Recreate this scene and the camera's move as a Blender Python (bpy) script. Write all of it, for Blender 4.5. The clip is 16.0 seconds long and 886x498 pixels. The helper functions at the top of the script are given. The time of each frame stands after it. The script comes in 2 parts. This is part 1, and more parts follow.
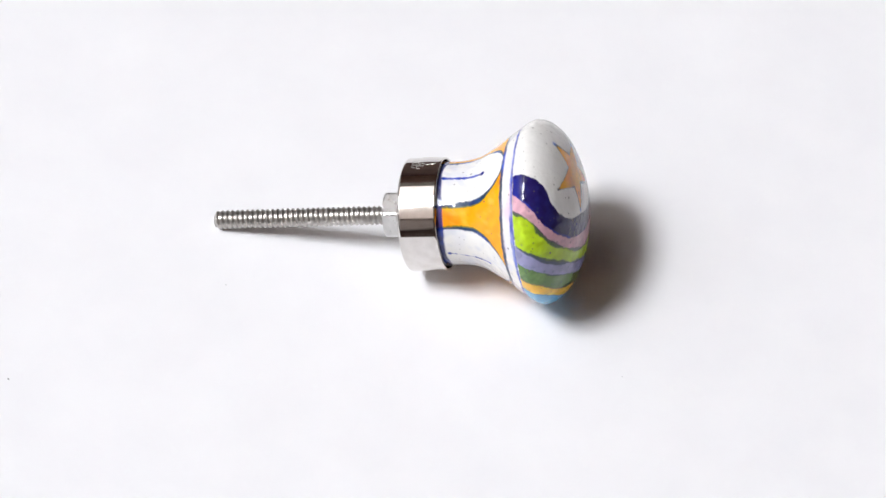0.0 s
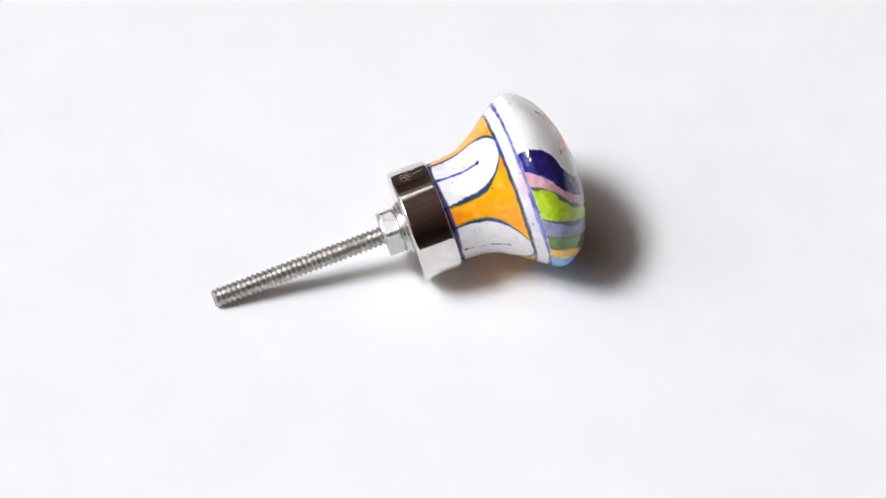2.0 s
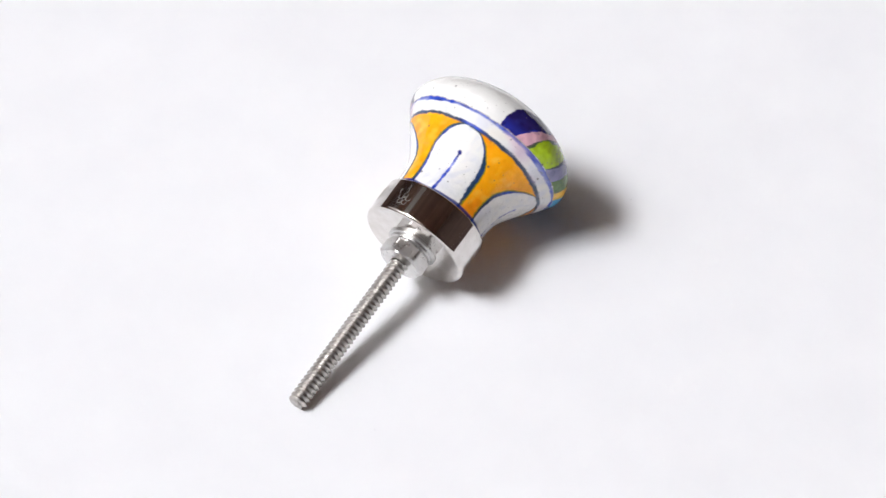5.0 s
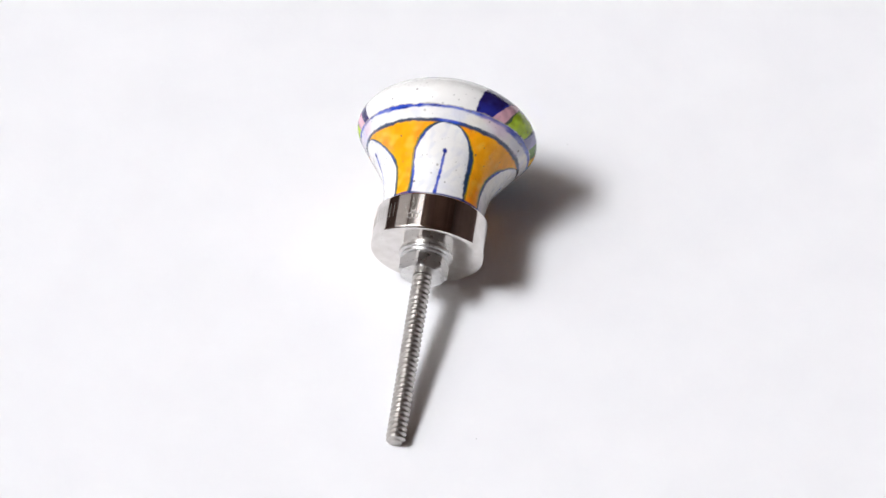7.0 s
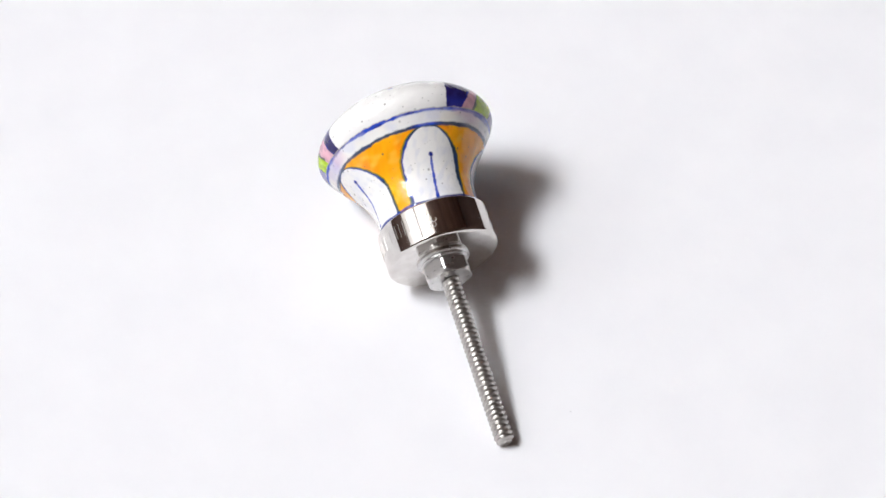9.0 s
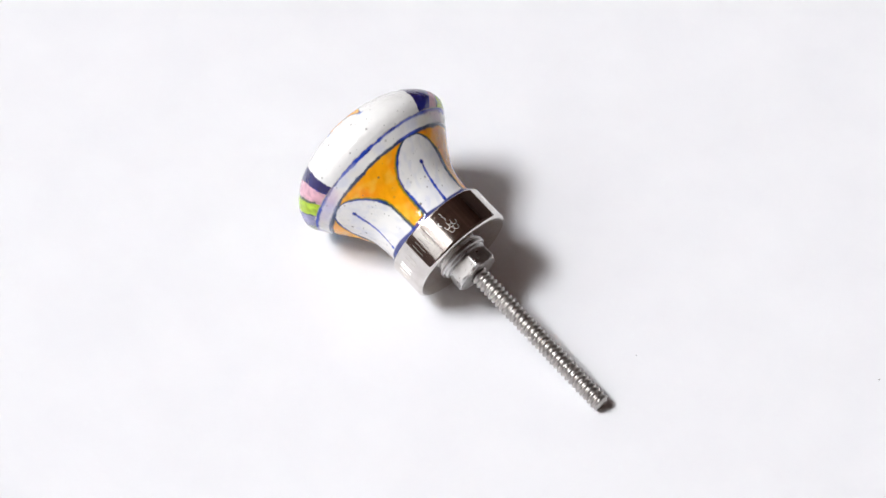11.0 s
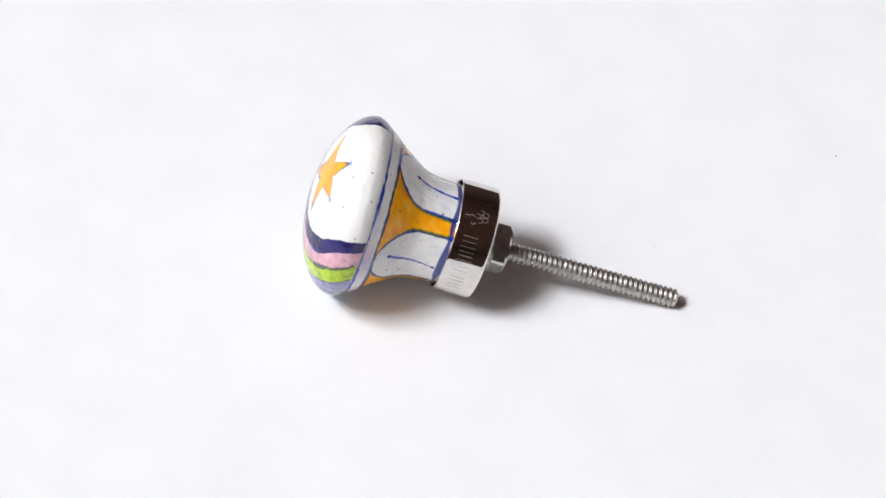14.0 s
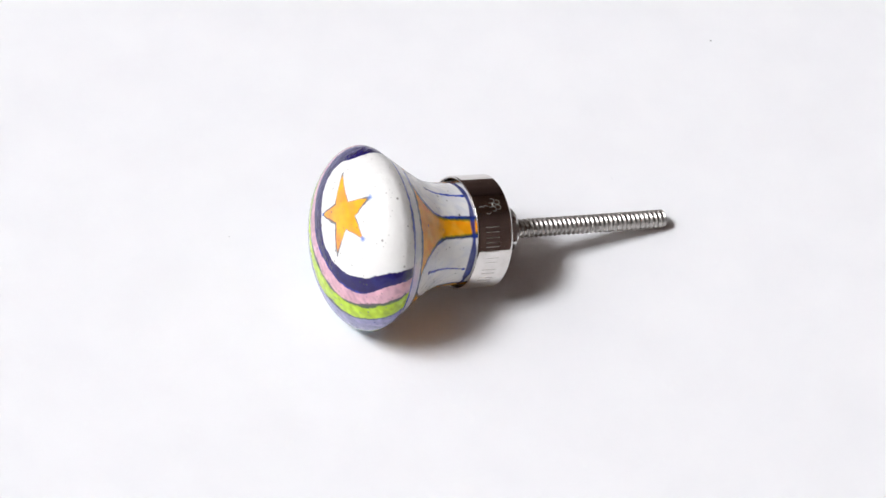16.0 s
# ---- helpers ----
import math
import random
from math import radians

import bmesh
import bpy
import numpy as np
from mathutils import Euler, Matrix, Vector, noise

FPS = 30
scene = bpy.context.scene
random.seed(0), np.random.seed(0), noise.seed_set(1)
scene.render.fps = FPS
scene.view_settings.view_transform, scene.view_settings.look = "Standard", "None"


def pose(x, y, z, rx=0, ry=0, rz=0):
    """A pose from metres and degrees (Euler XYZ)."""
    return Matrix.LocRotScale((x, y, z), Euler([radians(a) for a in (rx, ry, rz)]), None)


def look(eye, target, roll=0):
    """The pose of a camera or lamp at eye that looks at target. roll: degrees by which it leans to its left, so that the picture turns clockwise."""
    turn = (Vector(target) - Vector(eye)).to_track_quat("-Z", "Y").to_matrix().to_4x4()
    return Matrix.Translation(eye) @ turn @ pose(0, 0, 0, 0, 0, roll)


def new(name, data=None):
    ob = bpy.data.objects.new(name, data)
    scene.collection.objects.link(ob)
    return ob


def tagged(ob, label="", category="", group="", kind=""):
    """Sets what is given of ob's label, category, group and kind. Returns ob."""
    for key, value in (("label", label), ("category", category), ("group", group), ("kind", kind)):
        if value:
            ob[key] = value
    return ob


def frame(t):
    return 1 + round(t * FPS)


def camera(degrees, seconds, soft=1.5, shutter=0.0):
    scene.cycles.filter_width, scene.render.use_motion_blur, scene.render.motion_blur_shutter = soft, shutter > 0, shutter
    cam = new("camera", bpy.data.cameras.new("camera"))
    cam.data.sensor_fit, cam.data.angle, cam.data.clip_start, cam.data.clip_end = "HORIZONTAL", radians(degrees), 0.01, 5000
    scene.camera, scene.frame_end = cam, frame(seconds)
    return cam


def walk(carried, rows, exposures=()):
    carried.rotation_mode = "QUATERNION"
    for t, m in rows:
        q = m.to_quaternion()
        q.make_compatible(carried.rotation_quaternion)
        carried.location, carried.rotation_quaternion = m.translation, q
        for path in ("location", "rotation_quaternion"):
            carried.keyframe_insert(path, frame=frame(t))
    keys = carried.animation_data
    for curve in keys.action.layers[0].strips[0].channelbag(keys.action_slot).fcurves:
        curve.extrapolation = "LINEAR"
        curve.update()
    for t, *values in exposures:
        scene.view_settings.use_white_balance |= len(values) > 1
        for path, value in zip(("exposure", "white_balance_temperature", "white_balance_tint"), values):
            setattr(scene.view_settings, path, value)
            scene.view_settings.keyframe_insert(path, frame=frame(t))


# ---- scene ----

# The picture: a painted ceramic cabinet knob lies on white paper that turns slowly before a still camera.
M_CAM = Matrix(((0.997012, -0.077248, -0.000745, 0.0), (0.057410, 0.747352, -0.661944, -0.382036), (0.051691, 0.659923, 0.749553, 0.438257), (0, 0, 0, 1)))
cam = camera(17.823, 16.0, soft=1.5)
walk(cam, [(0.0, M_CAM), (16.0, M_CAM)])

# ---- world, lamps in added openings, exposure ----
scene.view_settings.exposure = 0.0
world = bpy.data.worlds.new("sky")
scene.world = world
world.use_nodes = True
sky = world.node_tree.nodes.new("ShaderNodeTexSky")
sky.sky_type, sky.sun_disc = "NISHITA", False
sky.sun_elevation, sky.sun_rotation = radians(46), radians(-72)
world.node_tree.links.new(sky.outputs[0], world.node_tree.nodes["Background"].inputs[0])
world.node_tree.nodes["Background"].inputs[1].default_value = 0.05

# daylight from one side, its openings unseen and added: a skylight high up (one strong key pane among weak fill panes)
# and a wide weak window below it for the collar's reflections; lamps stand in for the sky's light
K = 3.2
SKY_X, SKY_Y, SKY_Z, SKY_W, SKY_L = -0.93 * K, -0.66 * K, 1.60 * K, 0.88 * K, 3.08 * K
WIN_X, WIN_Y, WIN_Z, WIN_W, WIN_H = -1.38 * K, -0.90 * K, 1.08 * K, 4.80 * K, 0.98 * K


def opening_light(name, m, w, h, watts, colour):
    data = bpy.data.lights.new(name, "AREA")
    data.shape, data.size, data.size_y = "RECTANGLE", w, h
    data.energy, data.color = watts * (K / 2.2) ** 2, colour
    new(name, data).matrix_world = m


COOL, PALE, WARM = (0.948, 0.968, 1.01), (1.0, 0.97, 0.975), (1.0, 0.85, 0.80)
# the first is the key; the weaker ones are added for reflections and fill
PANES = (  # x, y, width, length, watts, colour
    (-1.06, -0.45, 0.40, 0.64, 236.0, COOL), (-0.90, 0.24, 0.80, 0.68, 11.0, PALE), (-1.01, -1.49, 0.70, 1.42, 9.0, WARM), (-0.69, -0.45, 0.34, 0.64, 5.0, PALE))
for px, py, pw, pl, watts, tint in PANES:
    opening_light("unseen_skylight_light", pose(px * K, py * K, SKY_Z + 0.05), pw * K, pl * K, watts, tint)
# added fill: a weak warm lamp that tints shadows and whitens the collar
opening_light("added_window_fill", look((WIN_X - 0.05, WIN_Y, WIN_Z), (WIN_X + 1, WIN_Y, WIN_Z)), WIN_W, WIN_H, 12, WARM)


# ---- materials ----
def material(name, colour=(0.8, 0.8, 0.8), rough=0.5, metal=0.0):
    m = bpy.data.materials.new(name)
    m.use_nodes = True
    b = m.node_tree.nodes["Principled BSDF"]
    b.inputs["Base Color"].default_value = (*colour, 1)
    b.inputs["Roughness"].default_value, b.inputs["Metallic"].default_value = rough, metal
    return m, m.node_tree, b


def grain(tree, b, scale, low, high, detail=4.0, socket="Base Color", stretch=(1, 1, 1)):
    """Noise between two values on one socket of the shader."""
    co, mp = tree.nodes.new("ShaderNodeTexCoord"), tree.nodes.new("ShaderNodeMapping")
    nz, ramp = tree.nodes.new("ShaderNodeTexNoise"), tree.nodes.new("ShaderNodeValToRGB")
    mp.inputs["Scale"].default_value = stretch
    nz.inputs["Scale"].default_value, nz.inputs["Detail"].default_value = scale, detail
    ramp.color_ramp.elements[0].position, ramp.color_ramp.elements[1].position = 0.3, 0.7
    for e, v in zip(ramp.color_ramp.elements, (low, high)):
        e.color = (*v, 1) if isinstance(v, tuple) else (v, v, v, 1)
    tree.links.new(co.outputs["Object"], mp.inputs[0])
    tree.links.new(mp.outputs[0], nz.inputs["Vector"])
    tree.links.new(nz.outputs["Fac"], ramp.inputs[0])
    tree.links.new(ramp.outputs[0], b.inputs[socket])
    return nz


def relief(tree, b, scale, strength, distance, detail=3.0):
    co, nz, bump = tree.nodes.new("ShaderNodeTexCoord"), tree.nodes.new("ShaderNodeTexNoise"), tree.nodes.new("ShaderNodeBump")
    nz.inputs["Scale"].default_value, nz.inputs["Detail"].default_value = scale, detail
    bump.inputs["Strength"].default_value, bump.inputs["Distance"].default_value = strength, distance
    tree.links.new(co.outputs["Object"], nz.inputs["Vector"])
    tree.links.new(nz.outputs["Fac"], bump.inputs["Height"])
    tree.links.new(bump.outputs[0], b.inputs["Normal"])


PAPER, tr, bs = material("white_paper", rough=0.85)
grain(tr, bs, 60, (0.80, 0.80, 0.815), (0.83, 0.83, 0.84))
relief(tr, bs, 900, 0.12, 0.0002)

# dark brown tone of the unseen walls keeps fill low and reflections dark
WALL, tr, bs = material("taupe_wall_paint", rough=0.8)
grain(tr, bs, 3, (0.11, 0.066, 0.054), (0.15, 0.094, 0.08))
relief(tr, bs, 120, 0.2, 0.001)
# unseen ceiling, lighter and warmer for brown collar reflections and warm fill
CEILING, tr, bs = material("warm_ceiling_paint", rough=0.8)
grain(tr, bs, 1.2, (0.26, 0.165, 0.133), (0.44, 0.29, 0.235))
relief(tr, bs, 120, 0.2, 0.001)
WOOD, tr, bs = material("dark_wood", rough=0.5)
grain(tr, bs, 6, (0.07, 0.045, 0.03), (0.13, 0.085, 0.055), stretch=(1, 12, 1))
# opaque white for the panels that keep blue sky light out
BLOCKER, tr, bs = material("opaque_white_panel", rough=0.3)
grain(tr, bs, 20, (0.72, 0.72, 0.7), (0.78, 0.78, 0.76))
FRAME, tr, bs = material("white_frame_paint", rough=0.4)
grain(tr, bs, 8, (0.74, 0.74, 0.73), (0.8, 0.8, 0.79))

GLAZE, tr, bs = material("painted_glaze", rough=0.13)
at = tr.nodes.new("ShaderNodeAttribute")
at.attribute_name = "paint"
tr.links.new(at.outputs["Color"], bs.inputs["Base Color"])
grain(tr, bs, 260, 0.07, 0.14, socket="Roughness")
relief(tr, bs, 550, 0.7, 0.0003, 2.0)

NICKEL, tr, bs = material("polished_nickel", (0.72, 0.69, 0.66), 0.08, 1.0)
grain(tr, bs, 500, (0.66, 0.63, 0.60), (0.76, 0.735, 0.71))
grain(tr, bs, 700, 0.04, 0.13, socket="Roughness", stretch=(1, 1, 0.15))
STEEL, tr, bs = material("zinc_plated_steel", (0.7, 0.69, 0.68), 0.2, 1.0)
grain(tr, bs, 900, (0.62, 0.61, 0.60), (0.69, 0.68, 0.67))
grain(tr, bs, 1200, 0.26, 0.36, socket="Roughness")
relief(tr, bs, 1500, 0.1, 0.0001)
THREAD, tr, bs = material("worn_zinc_thread", (0.56, 0.55, 0.53), 0.34, 1.0)
grain(tr, bs, 900, (0.45, 0.425, 0.40), (0.55, 0.525, 0.50))
grain(tr, bs, 1200, 0.30, 0.42, socket="Roughness")
DUST, tr, bs = material("grey_dust", rough=0.9)
grain(tr, bs, 3000, (0.22, 0.22, 0.23), (0.38, 0.37, 0.37))


# ---- mesh helpers ----
def part(name, bm, mat, parent=None, label="", smooth=False):
    me = bpy.data.meshes.new(name)
    bm.to_mesh(me)
    bm.free()
    me.materials.append(mat)
    if smooth:
        me.shade_smooth()
    ob = new(name, me)
    ob.parent = parent
    return tagged(ob, label)


def grid_part(name, co, rows, cols, mat, parent, label="", close=True):
    """One mesh from rows x cols points that run round an axis."""
    i, j = np.meshgrid(np.arange(rows - 1), np.arange(cols if close else cols - 1), indexing="ij")
    k = (j + 1) % cols
    faces = np.stack([i * cols + j, i * cols + k, (i + 1) * cols + k, (i + 1) * cols + j], -1).reshape(-1, 4)
    me = bpy.data.meshes.new(name)
    me.from_pydata(co.tolist(), [], faces.tolist())
    me.materials.append(mat)
    me.shade_smooth()
    ob = new(name, me)
    ob.parent = parent
    return tagged(ob, label)


def lathe(name, profile, cols, mat, parent, label=""):
    """A turned part: profile of (s, r) along the local z axis."""
    s, r = np.array(profile).T
    a = np.linspace(0, 2 * np.pi, cols, endpoint=False)
    co = np.stack([r[:, None] * np.cos(a), r[:, None] * np.sin(a), np.repeat(s[:, None], cols, 1)], -1).reshape(-1, 3)
    return grid_part(name, co, len(s), cols, mat, parent, label)


def box(bm, x0, y0, z0, x1, y1, z1):
    m = Matrix.Translation(((x0 + x1) / 2, (y0 + y1) / 2, (z0 + z1) / 2)) @ Matrix.Diagonal((x1 - x0, y1 - y0, z1 - z0, 1))
    bmesh.ops.create_cube(bm, size=1, matrix=m)
    return bm


def slab(name, mat, *size, label="", bevel=0.0):
    bm = box(bmesh.new(), *size)
    if bevel:
        bmesh.ops.bevel(bm, geom=bm.edges[:], offset=bevel, segments=2, affect="EDGES")
    return tagged(part(name, bm, mat), label, kind="structure")


# ---- unseen room added round the table, to shape reflections and fill light ----
X0, X1, Y0, Y1, Z0, Z1 = WIN_X, 1.36 * K, -3.5 * K, 1.7 * K, -0.75, SKY_Z
slab("floor", WOOD, X0 - 0.1, Y0 - 0.1, Z0 - 0.1, X1 + 0.1, Y1 + 0.1, Z0, label="dark brown wooden floor")
slab("wall_north", WALL, X0 - 0.1, Y1, Z0, X1 + 0.1, Y1 + 0.1, Z1, label="unseen dark taupe wall, added for dark reflections")
slab("wall_south", WALL, X0 - 0.1, Y0 - 0.1, Z0, X1 + 0.1, Y0, Z1, label="unseen dark taupe wall, added for dark reflections")
slab("wall_east", WALL, X1, Y0, Z0, X1 + 0.1, Y1, Z1, label="unseen dark taupe wall, added for dark reflections")
wb = bmesh.new()
va, vb, za, zb = WIN_Y - WIN_W / 2, WIN_Y + WIN_W / 2, WIN_Z - WIN_H / 2, WIN_Z + WIN_H / 2
for b in ((Y0, Z0, Y1, za), (Y0, zb, Y1, Z1), (Y0, za, va, zb), (vb, za, Y1, zb)):
    box(wb, X0 - 0.1, b[0], b[1], X0, b[2], b[3])
tagged(part("wall_west", wb, WALL), "unseen taupe wall with an added window opening", kind="structure")
# frame of the added window, never in view
wf = bmesh.new()
for b in ((va - 0.03, za - 0.03, vb + 0.03, za), (va - 0.03, zb, vb + 0.03, zb + 0.03), (va - 0.03, za, va, zb), (vb, za, vb + 0.03, zb)):
    box(wf, X0 + 0.002, b[0], b[1], X0 + 0.015, b[2], b[3])
window = tagged(part("added_window", wf, FRAME), "white painted frame round an unseen added window", kind="structure")
# added panel behind the lamp, blocks the sky's blue fill
part("sky_blocker", box(bmesh.new(), X0 - 0.09, va + 0.002, za + 0.002, X0 - 0.075, vb - 0.002, zb - 0.002), BLOCKER, window, "added opaque white panel that blocks the sky")
xa, xb, ya, yb = SKY_X - SKY_W / 2, SKY_X + SKY_W / 2, SKY_Y - SKY_L / 2, SKY_Y + SKY_L / 2
cb = bmesh.new()
for b in ((X0 - 0.1, Y0 - 0.1, xa, Y1 + 0.1), (xb, Y0 - 0.1, X1 + 0.1, Y1 + 0.1), (xa, Y0 - 0.1, xb, ya), (xa, yb, xb, Y1 + 0.1)):
    box(cb, b[0], b[1], Z1, b[2], b[3], Z1 + 0.1)
tagged(part("ceiling", cb, CEILING), "unseen warm taupe ceiling with an added skylight opening", kind="structure")
# frame and bars of the added skylight, never in view
wf = bmesh.new()
for b in ((xa - 0.03, ya - 0.03, xb + 0.03, ya), (xa - 0.03, yb, xb + 0.03, yb + 0.03), (xa - 0.03, ya, xa, yb), (xb, ya, xb + 0.03, yb), (xa, -0.12 * K, xb, -0.10 * K), (xa, -0.78 * K, xb, -0.76 * K)):
    box(wf, b[0], b[1], Z1 - 0.015, b[2], b[3], Z1 - 0.002)
window = tagged(part("added_skylight", wf, FRAME), "white painted frame round an unseen added skylight", kind="structure")
# same kind of sky-blocking panel above the skylight lamps
part("sky_blocker", box(bmesh.new(), xa + 0.002, ya + 0.002, Z1 + 0.075, xb - 0.002, yb - 0.002, Z1 + 0.09), BLOCKER, window, "added opaque white panel that blocks the sky")


def table():
    """A plain table that carries the paper: a bevelled top on four square legs."""
    t = new("table")
    t.location = (0, 0.05, Z0)
    top = -0.0052 - Z0
    bm = box(bmesh.new(), -0.55, -0.5, top - 0.04, 0.55, 0.5, top)
    bmesh.ops.bevel(bm, geom=bm.edges[:], offset=0.004, segments=2, affect="EDGES")
    part("tabletop", bm, WOOD, t)
    for x in (-0.49, 0.49):
        for y in (-0.44, 0.44):
            bm = box(bmesh.new(), x - 0.03, y - 0.03, 0, x + 0.03, y + 0.03, top - 0.04)
            bmesh.ops.bevel(bm, geom=bm.edges[:], offset=0.003, segments=2, affect="EDGES")
            part("leg", bm, WOOD, t)
    tagged(t, "dark wooden table under the round white paper", "table")


table()

# ---- the turning paper ----
sheet = new("paper_sheet")
tagged(sheet, "round white sheet of paper turning on the table", "paper")
bm = bmesh.new()
bmesh.ops.create_cone(bm, cap_ends=True, segments=128, radius1=0.34, radius2=0.34, depth=0.005, matrix=Matrix.Translation((0, 0, -0.0025)))
part("paper", bm, PAPER, sheet)


def speck(x, y, size, seed):
    rnd = random.Random(seed)
    bm = bmesh.new()
    bmesh.ops.create_icosphere(bm, subdivisions=2, radius=size)
    for v in bm.verts:
        v.co = Vector((v.co.x * rnd.uniform(0.7, 1.3), v.co.y * rnd.uniform(0.7, 1.3), v.co.z * 0.6 + size * 0.45))
    ob = part("dust_speck", bm, DUST, sheet, "tiny grey speck of dust", True)
    ob.location = (x, y, 0)


SPECKS = ((-0.0834, -0.0377, 0.0002), (-0.0436, -0.0091, 0.0001), (0.0376, -0.0251, 0.00009))
for i, (x, y, size) in enumerate(SPECKS):
    speck(x, y, size, i)

# ---- the knob, lying on its rim and the tip of its bolt; its own axis runs from the bolt's tip (s = 0) to the painted face ----
knob = new("cabinet_knob")
tagged(knob, "painted ceramic cabinet knob with nickel collar and bolt on white paper", "cabinet knob")
AXIS_AZ, AXIS_TILT = radians(-4.77), radians(13.98)
TIP = Vector((-0.04751, 0.00673, 0.00185))
ax = Vector((math.cos(AXIS_AZ) * math.cos(AXIS_TILT), math.sin(AXIS_AZ) * math.cos(AXIS_TILT), math.sin(AXIS_TILT)))
up = (Vector((0, 0, 1)) - ax * ax.z).normalized()
side = ax.cross(up)
LAY = Matrix.Translation(TIP) @ Matrix((up, side, ax)).transposed().to_4x4()

NECK, RING_IN, RING_OUT = 49.6, 63.97, 66.40
RIM_S, RIM_R, APEX = 68.5, 18.72, 78.3


def spline(points, n):
    """A smooth open curve through points."""
    p = np.array(points, float)
    p = np.vstack([2 * p[0] - p[1], p, 2 * p[-1] - p[-2]])
    t = np.linspace(0, len(points) - 1 - 1e-9, n)
    i = t.astype(int)
    f = (t - i)[:, None]
    a, b, c, d = p[i], p[i + 1], p[i + 2], p[i + 3]
    return 0.5 * (2 * b + (c - a) * f + (2 * a - 5 * b + 4 * c - d) * f ** 2 + (3 * b - a - 3 * c + d) * f ** 3)


def head_profile():
    """(s, r) in mm from inside the collar over the waisted neck and the rounded rim to the middle of the face."""
    face = [(RIM_S + (APEX - RIM_S) * math.sin(a), RIM_R * math.cos(a)) for a in np.linspace(0.25, math.pi / 2, 12)]
    return spline([(45.5, 10.5), (NECK, 10.4), (53.2, 10.5), (56.8, 11.2), (60.4, 13.2), (RING_IN, 15.7), (RING_OUT, 17.38), (67.5, 18.12), (68.7, 18.55), (69.8, 18.5)] + face, 520)


COLS = 900
line = head_profile()
arc = np.concatenate([[0], np.cumsum(np.hypot(*np.diff(line, axis=0).T))])
even = np.linspace(0, arc[-1], 520)
line = np.stack([np.interp(even, arc, line[:, 0]), np.interp(even, arc, line[:, 1])], -1)
line[-1, 1] = 0.0
from_apex = arc[-1] - even
ang = np.linspace(-np.pi, np.pi, COLS, endpoint=False)
S, A = np.repeat(line[:, 0:1], COLS, 1), np.repeat(ang[None], len(line), 0)
L = np.repeat(from_apex[:, None], COLS, 1)
P, Q = L * np.cos(A), L * np.sin(A)


def hand(freq, seed, amount):
    """The wavering of a brush: a slow random field over the surface, in mm."""
    r = np.random.RandomState(seed)
    out = np.zeros_like(S)
    R = np.interp(S, line[:, 0], line[:, 1])
    X, Y = R * np.cos(A), R * np.sin(A)
    for _ in range(14):
        k = r.normal(size=3) * freq
        out += np.sin(k[0] * X + k[1] * Y + k[2] * S + r.uniform(0, 6.28))
    return out * amount / 2.6


paint = np.empty(S.shape + (3,))
WHITE, DEEP, LINE, GREENISH = (0.80, 0.79, 0.765), (0.016, 0.010, 0.10), (0.022, 0.06, 0.44), (0.025, 0.055, 0.11)
ORANGE, YELLOW, PINK, LIME = (0.93, 0.38, 0.006), (0.86, 0.50, 0.05), (0.63, 0.36, 0.43), (0.42, 0.60, 0.02)
LAVENDER, GREEN, SKY_BLUE, OUTLINE = (0.27, 0.27, 0.46), (0.10, 0.20, 0.05), (0.10, 0.38, 0.62), (0.03, 0.05, 0.06)


def lay(colour, cover):
    """Paint over what is there; cover runs from 0 to 1."""
    c = np.clip(cover, 0, 1)[..., None]
    paint[:] = paint * (1 - c) + np.array(colour) * c


def edge(d, soft=0.07):
    """1 where d is below zero, with a soft edge of that many mm."""
    return np.clip(0.5 - d / (2 * soft), 0, 1)


def away(points, x, y):
    """Distance of every vertex to a polyline in the plane (x, y)."""
    best = np.full(x.shape, 1e9)
    for (ax_, ay_), (bx, by) in zip(points[:-1], points[1:]):
        dx, dy = bx - ax_, by - ay_
        f = np.clip(((x - ax_) * dx + (y - ay_) * dy) / (dx * dx + dy * dy + 1e-9), 0, 1)
        np.minimum(best, (x - ax_ - f * dx) ** 2 + (y - ay_ - f * dy) ** 2, out=best)
    return np.sqrt(best)


def inside(points, x, y):
    hit = np.zeros(x.shape, bool)
    for (ax_, ay_), (bx, by) in zip(points, [*points[1:], points[0]]):
        if ay_ != by:
            hit ^= ((ay_ > y) != (by > y)) & (x < ax_ + (y - ay_) * (bx - ax_) / (by - ay_))
    return hit


# white slip with a faint warm and cool mottling
paint[:] = np.array(WHITE)
lay((0.74, 0.74, 0.76), hand(0.35, 3, 0.35))
lay((0.80, 0.76, 0.68), hand(0.8, 4, 0.34))
wob, fine = hand(0.3, 5, 0.14), hand(1.6, 6, 0.035) + hand(4.0, 9, 0.035)

# orange ground of the neck, with four white petals left free
neck = (S < RING_IN)
red, pale = np.clip(hand(0.5, 7, 0.6), 0, 0.85)[..., None], np.clip(hand(1.1, 8, 0.4), 0, 1)[..., None]
orange = np.array(ORANGE) * (1 - red) + np.array((0.88, 0.27, 0.008)) * red
orange = orange * (1 - pale) + np.array((0.93, 0.46, 0.04)) * pale
in_neck = edge(S - RING_IN + wob * 0.6)[..., None]
paint[:] = paint * (1 - np.clip(in_neck, 0, 1)) + orange * np.clip(in_neck, 0, 1)
R_AT = np.interp(S, line[:, 0], line[:, 1])
PETALS = ((4, 31), (97, 36), (-81, 34), (188, 32))
WIDTH_S, WIDTH_F = (44, 50, 54, 57, 59, 60.5, 62, 62.9, 63.5, 63.9, 65), (0.92, 1.0, 1.0, 0.97, 0.87, 0.75, 0.57, 0.42, 0.27, 0.08, -0.5)
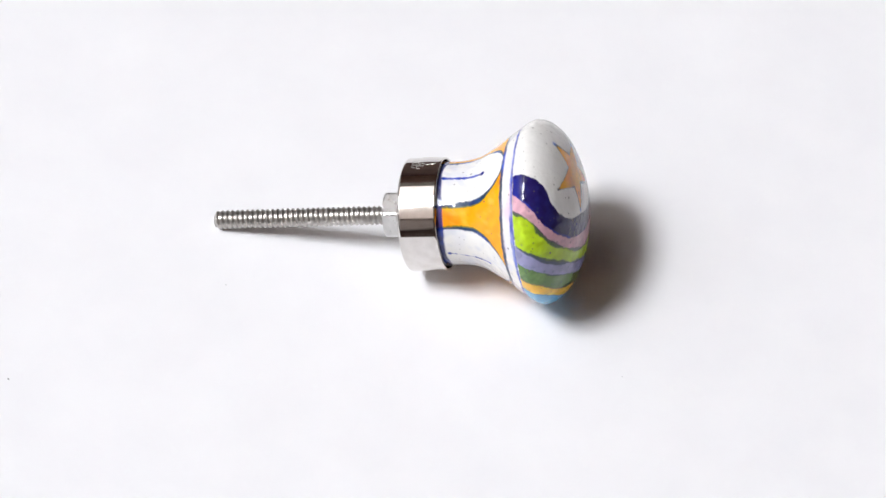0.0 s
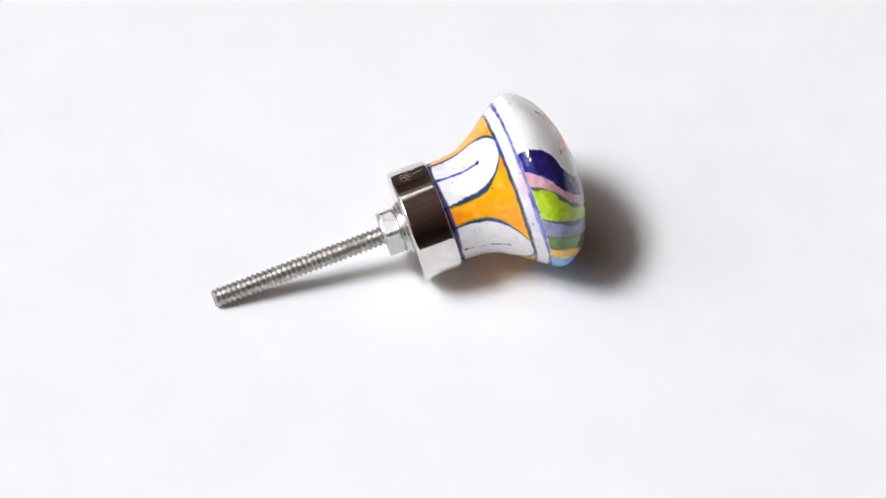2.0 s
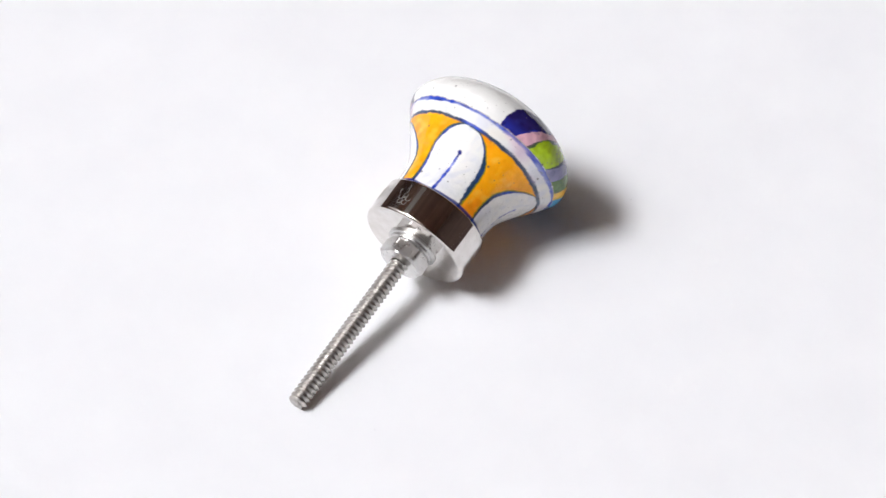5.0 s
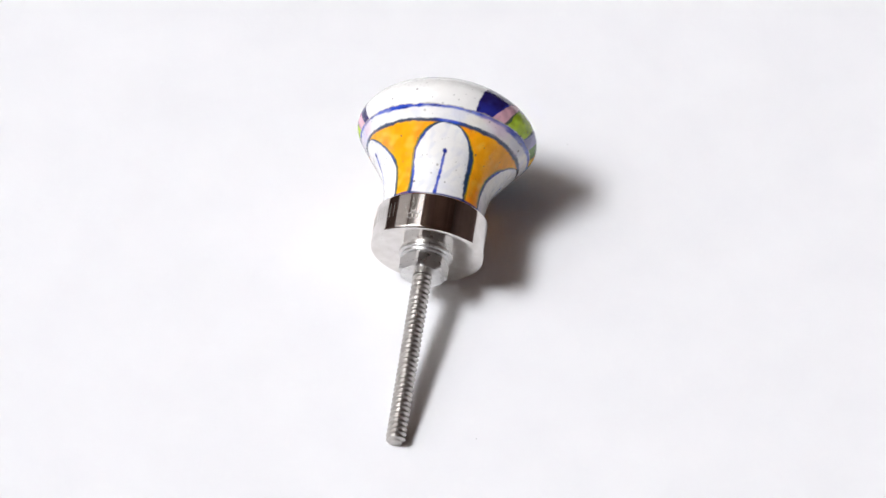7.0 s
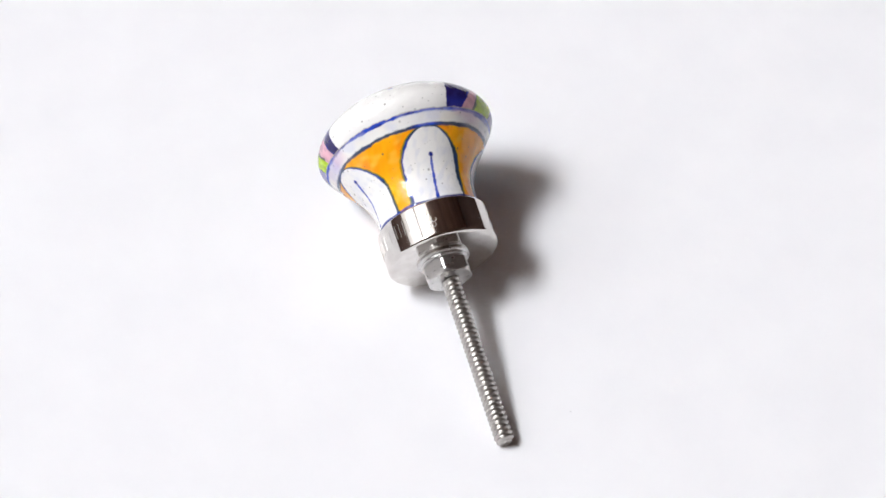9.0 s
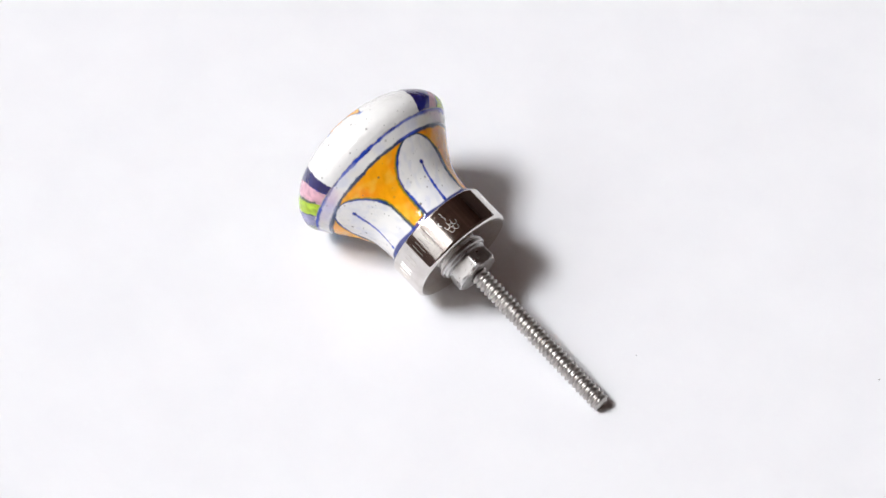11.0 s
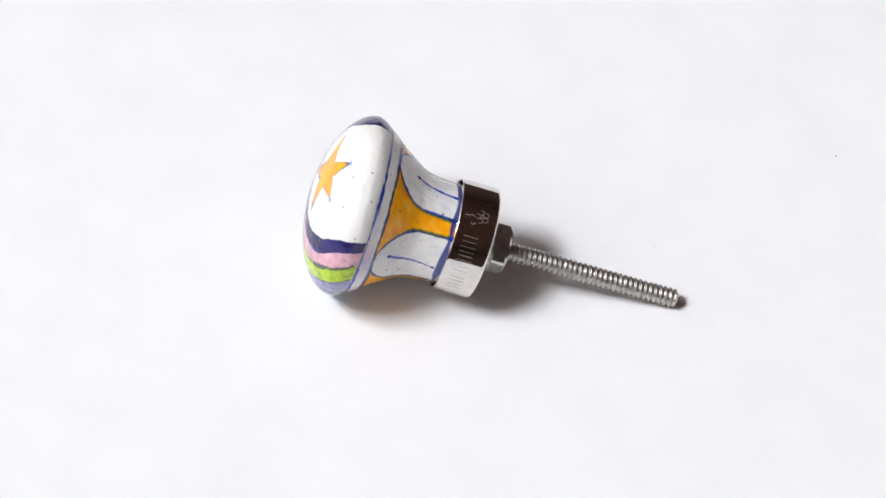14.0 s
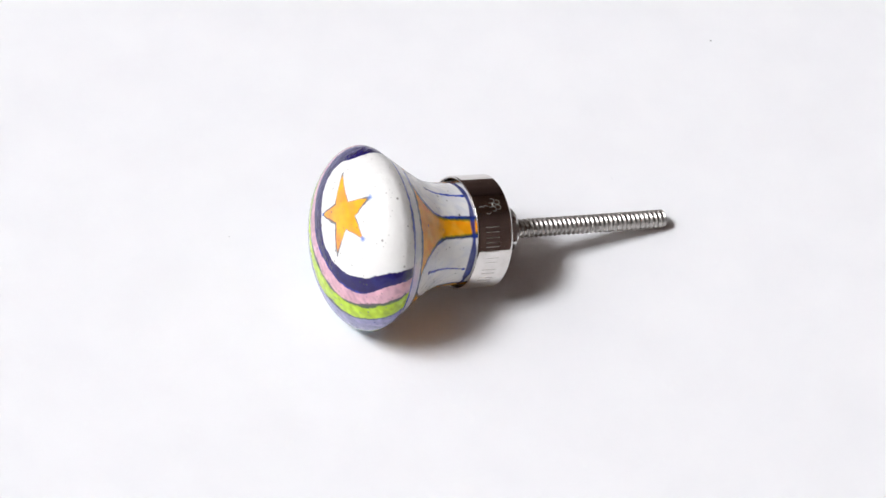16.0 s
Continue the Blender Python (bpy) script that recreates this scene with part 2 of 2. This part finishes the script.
for n, (mid, half) in enumerate(PETALS):
    off = (np.degrees(A) - mid + 180) % 360 - 180
    reach = np.interp(S, WIDTH_S, WIDTH_F) * half
    d = (np.abs(off) - reach) * np.pi / 180 * R_AT * 0.86 + wob * 0.8
    d = np.where(S > RING_IN + 0.05, 2.0, d)
    lay(WHITE, edge(d))
    lay((0.62, 0.64, 0.73), edge(d) * np.clip(hand(0.6, 20 + n, 0.2), 0, 0.45))
    lay((0.60, 0.62, 0.70), edge(d) * np.clip(hand(1.7, 25 + n, 0.24), 0, 0.45))
    stroke = 0.26 + 0.12 * np.clip(hand(0.5, 30 + n, 1), -0.8, 1)
    stroke = stroke * np.where(off > 0, 1.3, 0.95)
    lay((0.13, 0.19, 0.02), edge(np.abs(d - 0.24 + fine) - stroke * 0.85, 0.14) * 0.9)
    lay((0.012, 0.04, 0.10), edge(np.abs(d + 0.02 + fine) - stroke * 0.9, 0.12) * 0.97)
    lay(LINE, edge(np.abs(d + 0.10 + fine) - stroke * 0.6, 0.12) * np.clip(hand(0.4, 40 + n, 0.6) + 0.15, 0, 0.65))

# a short brushed dash on each petal: (s, degrees) from its free end to the collar
for k, dash in enumerate((((59.0, 5), (55.1, 4), (50.6, 1.5)), ((59.8, 96), (55.2, 97), (51.2, 94)), ((60.9, -76), (56, -82), (51.4, -87)), ((60, 187), (50.6, 190)))):
    off = lambda deg: ((np.degrees(A) - dash[0][1] + 180) % 360 - 180)
    x = off(0) * np.pi / 180 * 11.3
    pts = [((a - dash[0][1]) * math.pi / 180 * 11.3, s) for s, a in dash]
    d = away(pts, x, S) + fine * 1.2
    lay(LINE, edge(d - (0.25, 0.15, 0.16, 0.2)[k] - 0.07 * np.clip(wob * 6, -1, 1), 0.1) * 0.9)
    lay((0.02, 0.03, 0.22), (0 if k == 1 else 1) * edge(np.hypot(x - pts[0][0], S - pts[0][1]) - 0.42 + fine, 0.12))
    lay(LINE, edge(np.hypot(x - pts[-1][0], S - pts[-1][1]) - 0.4 + fine, 0.15))

# blue lines: round the collar's edge, and two round the rim with a knot where the brush was lifted
lay((0.011, 0.024, 0.18), edge(np.abs(S - 50.0 + wob * 1.2) - 0.5 - 0.22 * np.clip(hand(0.5, 96, 1.0), -0.7, 1), 0.15) * 0.93)
lay(GREENISH, edge(np.abs(S - RING_IN + wob * 0.6 + fine) - 0.28 - wob * 0.4, 0.12) * 0.97)
lay(LINE, edge(np.abs(S - RING_IN - 0.1 + wob * 0.6) - 0.22, 0.1) * edge(np.abs(np.degrees(A) - 4) - 9, 4))
for deg, tint in ((-78, (0.50, 0.36, 0.62)), (44, (0.66, 0.52, 0.66)), (-92, (0.62, 0.55, 0.68))):
    spread = np.abs((np.degrees(A) - deg + 180) % 360 - 180)
    lay(tint, edge(spread - 7, 6) * edge(np.abs(S - 65.3) - 0.9, 0.5) * 0.75)
lay((0.045, 0.085, 0.46), edge(np.abs(S - RING_OUT + wob * 0.6 + fine) - 0.28 - wob * 0.6, 0.14) * (0.9 + wob))
knot = np.interp(np.degrees(A), (-62, -50, -38, -30, -18, -15), (0.2, 0.3, 0.42, 0.46, 0.46, 0.0))
lay(LINE, edge(np.abs(S - RING_OUT + wob * 0.6 + fine) - knot, 0.12) * (knot > 0.01))

# the face: nested bands round a white field with a star, on the face flattened out from its middle (mm)
FAR = 60
on_face = edge(RING_OUT + 0.25 - S + fine + wob * 0.5, 0.1)
BANDS = (
    (YELLOW, 0.2, [(-4.6, 26), (-6.2, 20.2), (-12, 12.7), (-17, 5), (-19, -3), (-19.2, -11), (-18, -17), (-16, -21)]),
    (GREEN, 0.2, [(-0.4, 26), (-1.7, 21.4), (-5.9, 17), (-9.1, 12), (-14, 5), (-17, -3), (-17.5, -10), (-16, -16), (-13, -22.5)]),
    (LAVENDER, 0.2, [(5.6, 25.5), (2.9, 21.2), (-0.9, 17.6), (-5.2, 12.6), (-11, 6), (-14.5, -1), (-15.5, -8), (-14, -14.5), (-9, -22.5)]),
    (LIME, 0.26, [(12, 24), (7.1, 20.2), (3.6, 17.8), (-0.4, 14.1), (-6.2, 7.1), (-10, 1), (-10.6, -4), (-9.8, -9), (-8.6, -14), (-6.6, -17.5), (-2, -24)]),
    (PINK, 0.26, [(19.8, 18.2), (15, 16), (9.8, 16), (5.5, 14.6), (0.8, 11), (-3.8, 6), (-5.5, 0.4), (-6.2, -5.5), (-5.6, -10.6), (-3.8, -15), (-0.3, -19.5), (3.6, -23.5)]),
    (DEEP, 0, [(22.9, 13.3), (19.5, 13.5), (15.4, 14), (11, 14.4), (6.8, 13), (2.6, 9.5), (-0.8, 4.6), (-2.2, 0.5), (-2.7, -6.9), (-1.8, -11.6), (0, -15.5), (5.3, -19.6), (8.1, -23)]),
    (WHITE, 0, [(24.5, 9), (21.5, 7.9), (16.8, 8), (13.2, 9.8), (10, 9.8), (6.8, 8.2), (2.8, 3.3), (0.2, -2), (0.3, -7.8), (3.2, -13.8), (7.5, -17.7), (12, -23)]),
)
lay(SKY_BLUE, on_face)
for k, (colour, outline, pts) in enumerate(BANDS):
    curve = spline(pts, 90)
    a0, a1 = math.atan2(*curve[0][::-1]), math.atan2(*curve[-1][::-1])
    poly = [tuple(c) for c in curve] + [(FAR * math.cos(a), FAR * math.sin(a)) for a in np.linspace(a1, a0, 12)]
    d = away(poly[:90], P, Q)
    d = np.where(inside(poly, P, Q), -d, d) + fine * 1.5 + wob * 0.5
    cover = edge(d, 0.1) * on_face
    lay(colour, cover)
    if colour == WHITE:
        continue
    mott = np.clip(hand(1.3, 50 + k, 0.5), 0, 1)
    lay(tuple(min(1, c * 1.5 + 0.02) for c in colour), cover * mott * (0.15 if colour == DEEP else 0.45))
    lay(tuple(c * 0.6 for c in colour), cover * np.clip(hand(1.9, 60 + k, 0.5), 0, 1) * 0.5)
    if colour == DEEP:
        lay((0.02, 0.035, 0.36), cover * edge(S - RING_OUT - 2.0 + wob * 4, 0.9) * edge(np.abs(np.degrees(A) - 26) - 12, 5) * 0.5)
        lay((0.02, 0.03, 0.30), cover * edge(np.abs(d + 0.15) - 0.22, 0.15) * np.clip(hand(0.9, 90, 0.8) + 0.3, 0, 1))
    if outline:
        lay(OUTLINE, edge(np.abs(d - 0.1) - outline * (0.9 + np.clip(hand(0.6, 95 + k, 0.8), -0.8, 1.5)), 0.15) * on_face * 0.88)

STAR = [(13, 6.2), (11.9, -0.9), (16.4, -3.9), (11.6, -4.6), (10, -9.3), (8.2, -4.8), (2.2, -6.1), (6.5, -1.6), (3.9, 3.5), (8.7, 1.6)]
d = away(STAR + STAR[:1], P, Q)
d = np.where(inside(STAR, P, Q), -d, d) + fine
lay((0.92, 0.42, 0.03), edge(d, 0.08))
lay((0.90, 0.32, 0.06), edge(d, 0.08) * np.clip(hand(0.7, 71, 0.6) + 0.2, 0, 1))
lay((0.05, 0.07, 0.10), edge(np.abs(d - 0.02) - 0.15 - 0.12 * np.clip(hand(0.5, 97, 1.0), -0.8, 1), 0.1) * 0.85)
for k in (2, 4, 8):
    lay((0.14, 0.26, 0.66), edge(np.hypot(P - STAR[k][0], Q - STAR[k][1]) - 0.5 + fine * 2, 0.25) * 0.85)

# cobalt that has pooled and thinned under the glaze, and pigment that has run a little
blue = np.clip((paint[..., 2] - paint[..., 0]) * 4 - 0.1, 0, 1) * (paint[..., 1] < 0.22)
lay((0.035, 0.085, 0.55), blue * np.clip(hand(1.3, 90, 0.6) - 0.15, 0, 0.6) * (1 - 0.6 * edge(RING_OUT + 1.2 - S, 0.6)))
lay((0.012, 0.008, 0.06), blue * np.clip(hand(2.2, 91, 0.6) - 0.2, 0, 0.7))
ring = edge(RING_IN - S, 0.3) * edge(S - RING_OUT, 0.3)
lay((0.55, 0.58, 0.74), ring * np.clip(hand(0.7, 92, 0.35) + 0.05, 0, 0.4))
lay((0.66, 0.45, 0.56), ring * np.clip(hand(0.45, 93, 0.35) - 0.28, 0, 0.4))
coloured = np.clip((paint.max(-1) - paint.min(-1)) * 3, 0, 1)
paint *= (1 + coloured * np.clip(hand(1.5, 94, 0.04), -0.08, 0.06))[..., None]
np.clip(paint, 0.004, 0.95, out=paint)

# dark iron specks in the glaze, thickest on the petals
rs = np.random.RandomState(11)
R3 = np.stack([R_AT * np.cos(A), R_AT * np.sin(A), S], -1)
for n in range(430):
    i, j = rs.randint(70, len(line) - 30), rs.randint(COLS)
    size = rs.choice((0.07, 0.11, 0.16, 0.24), p=(0.36, 0.3, 0.22, 0.12))
    i0, i1 = max(0, i - 12), i + 12
    d = np.linalg.norm(R3[i0:i1] - R3[i, j], axis=-1)
    c = np.clip(edge(d - size, 0.08), 0, 1)[..., None] * rs.uniform(0.15, 0.85)
    paint[i0:i1] = paint[i0:i1] * (1 - c) + np.array((0.10, 0.085, 0.07)) * c

for n in range(130):
    deg, s_at = rs.choice((rs.uniform(35, 150), rs.uniform(-140, -70))), rs.uniform(RING_OUT + 0.6, APEX - 1.0)
    i, j = int(np.argmin(np.abs(line[:, 0] - s_at))), int((deg + 180) / 360 * COLS) % COLS
    i0, i1 = max(0, i - 12), i + 12
    d = np.linalg.norm(R3[i0:i1] - R3[i, j], axis=-1)
    c = np.clip(edge(d - rs.uniform(0.08, 0.22), 0.12), 0, 1)[..., None] * rs.uniform(0.2, 0.75)
    paint[i0:i1] = paint[i0:i1] * (1 - c) + np.array(((0.02, 0.03, 0.16), (0.03, 0.05, 0.05))[n % 2]) * c

# the body itself, very slightly out of round as thrown by hand
swell = 1 + 0.004 * np.cos(2 * A + 0.6) + 0.0012 * hand(0.25, 80, 1)
lean = np.clip((S - 62.0) / 9.0, 0, 1)
lean = 0.36 * lean * lean * (3 - 2 * lean)
co = np.stack([R_AT * swell * np.cos(A), R_AT * swell * np.sin(A) + lean, S], -1).reshape(-1, 3) / 1000
head = grid_part("ceramic_head", co, len(line), COLS, GLAZE, knob, "white glazed ceramic head painted with orange petals, stripes and a star")
layer = head.data.color_attributes.new("paint", "FLOAT_COLOR", "POINT")
layer.data.foreach_set("color", np.concatenate([paint, np.ones(S.shape + (1,))], -1).astype(np.float32).ravel())
head.matrix_local = LAY


# ---- metal parts ----
def mm(points):
    return [(s / 1000, r / 1000) for s, r in points]


C1, C2, RC = 41.6, 49.6, 11.5
collar = lathe("collar", mm([
    (C1 + 0.05, 1.5), (C1, 3.0), (C1, 3.2), (C1, RC - 0.8), (C1, RC - 0.62), (C1 + 0.03, RC - 0.5), (C1 + 0.14, RC - 0.3), (C1 + 0.3, RC - 0.12),
    (C1 + 0.48, RC - 0.03), (C1 + 0.6, RC), (C1 + 0.75, RC), (C1 + 2.5, RC), (C2 - 2.5, RC), (C2 - 0.42, RC), (C2 - 0.3, RC), (C2 - 0.1, RC - 0.05),
    (C2, RC - 0.18), (C2 - 0.04, RC - 0.36), (C2 - 0.2, RC - 0.48), (C2 - 0.5, RC - 0.5), (C1 + 1.0, RC - 0.5), (C1 + 0.8, RC - 0.7), (C1 + 0.8, 1.5)]), 160, NICKEL, knob, "shiny nickel-plated collar with a stamped mark")
collar.matrix_local = LAY @ Matrix.Translation((0, 0.00015, 0))
flange = lathe("washer", mm([(C1 + 0.1, 2.2), (C1 + 0.1, 5.3), (C1 - 0.1, 5.45), (C1 - 0.4, 5.45), (C1 - 0.52, 5.3), (C1 - 0.56, 5.0), (C1 - 0.62, 4.85), (C1 - 0.75, 4.95), (C1 - 1.05, 4.95), (C1 - 1.2, 4.8), (C1 - 1.2, 2.0)]), 72, STEEL, knob, "stepped steel washer behind the nut")
flange.matrix_local = LAY


def hex_nut(s0, s1, flats):
    """A six-sided nut with chamfered corners on both faces."""
    rows = []
    for s, cut in ((s0, 0.0), (s0 + 0.0001, 0.93), (s0 + 0.0006, 1.0), (s1 - 0.0006, 1.0), (s1 - 0.0001, 0.93), (s1, 0.0)):
        a = np.linspace(0, 2 * np.pi, 96, endpoint=False)
        r = flats / 2 / np.cos((a + np.pi / 6) % (np.pi / 3) - np.pi / 6)
        r = np.minimum(r, flats / 2 * 1.125)
        if cut == 0.0:
            r = np.full_like(r, 0.0019)
        elif cut < 1:
            r = np.minimum(r, flats / 2 * 1.0)
        rows.append(np.stack([r * np.cos(a + 0.22), r * np.sin(a + 0.22), np.full_like(a, s)], -1))
    ob = grid_part("hex_nut", np.concatenate(rows), len(rows), 96, STEEL, knob, "zinc-plated hexagonal lock nut")
    ob.data.shade_flat()
    return ob


nut = hex_nut(0.0367, C1 / 1000 - 0.0012, 0.0089)
nut.matrix_local = LAY


def bolt(length, radius, pitch, depth):
    """A screw thread: the ridge climbs round the shaft in one helix."""
    n, cols = int(length / pitch * 20), 64
    a = np.linspace(0, 2 * np.pi, cols, endpoint=False)
    s = np.linspace(0, length, n)
    ph = (s[:, None] / pitch - a[None] / (2 * np.pi)) % 1
    ridge = np.clip((np.abs(ph - 0.5) * 2 - 0.16) / 0.66, 0, 1)
    r = radius - depth * ridge
    r = r - np.clip(0.0006 - s, 0, 1)[:, None] * 0.6
    co = np.stack([r * np.cos(a), r * np.sin(a), np.repeat(s[:, None], cols, 1)], -1)
    cap = np.stack([0 * a, 0 * a, np.full_like(a, 0.00005)], -1)[None]
    co = np.concatenate([cap, co]).reshape(-1, 3)
    return grid_part("threaded_bolt", co, n + 1, cols, THREAD, knob, "bright zinc-plated machine-screw bolt")


shaft = bolt(0.0395, 0.00196, 0.00108, 0.00037)
shaft.matrix_local = LAY @ Matrix.Translation((0, 0, 0.0002))


STAMP, tr, bs = material("stamped_nickel", (0.7, 0.68, 0.65), 0.3, 1.0)
grain(tr, bs, 2500, (0.55, 0.53, 0.50), (0.76, 0.74, 0.71))


def stroke_on_collar(bm, pts, width):
    """A thin raised stroke along points (s, mm round the collar) on the collar's wall."""
    pts = np.array(pts, float)
    way = np.gradient(pts, axis=0)
    way /= np.linalg.norm(way, axis=1)[:, None] + 1e-9
    nrm = np.stack([-way[:, 1], way[:, 0]], -1) * width / 2
    rows = []
    for p, n in zip(pts, nrm):
        row = []
        for q, h in ((p - n, -0.02), (p - n * 0.5, 0.05), (p + n * 0.5, 0.05), (p + n, -0.02)):
            r, a = (RC + 0.005 + h) / 1000, q[1] / RC
            row.append(bm.verts.new((r * math.cos(a), r * math.sin(a), q[0] / 1000)))
        rows.append(row)
    for a, b in zip(rows[:-1], rows[1:]):
        for i in range(3):
            bm.faces.new((a[i], a[i + 1], b[i + 1], b[i]))


def ring_points(s, w, r, n=14):
    return [(s + r * math.cos(a), w + r * math.sin(a)) for a in np.linspace(0, 2 * math.pi, n)]


for deg in (-42, -52.5, -62, -74, -88, -100):
    bm = bmesh.new()
    w = radians(deg) * RC
    for off in (-0.55, 0.45):
        stroke_on_collar(bm, [(44.8 + 0.3 * k, w + off) for k in range(11)], 0.19)
    part("stamped_bar", bm, STAMP, collar, "faint stamped bars")
bm = bmesh.new()
fs, fw = 45.0, radians(-17) * RC
stroke_on_collar(bm, ring_points(fs, fw, 0.36, 10), 0.2)
for k in range(5):
    a = 2 * math.pi * k / 5
    stroke_on_collar(bm, ring_points(fs + 0.95 * math.cos(a), fw + 0.95 * math.sin(a), 0.5)[2:-2], 0.2)
for s, w, da in ((47.0, fw - 0.3, 0.5), (48.0, fw - 0.5, 0.6), (46.6, fw - 1.6, -0.7)):
    stroke_on_collar(bm, [(s - 0.5 + 0.2 * k, w + da * 0.5 * math.sin(k * 0.6)) for k in range(6)], 0.22)
part("stamped_flower", bm, STAMP, collar, "faint stamped flower shape")


# ---- motion: the paper and the knob on it turn together about the upright axis through the origin ----
TURN = ((0, 0.0), (1, 13.07), (2, 25.97), (3, 38.80), (4, 51.62), (5, 64.47), (6, 77.38), (7, 90.35), (8, 103.36), (9, 116.42), (10, 129.49), (11, 142.57), (12, 155.65), (13, 168.75), (14, 181.90), (15, 195.16), (16, 208.61))


DRIFT = ((0, 0.5), (9, 0.42), (11.4, 0.7), (14, 1.15), (16, 1.2))  # the turntable's small sideways play, in mm


def motions():
    rows = [(t, pose(float(np.interp(t, *zip(*DRIFT))) / 1000, -0.0002, 0, 0, 0, a)) for t, a in TURN]
    walk(sheet, rows)
    walk(knob, rows)


motions()
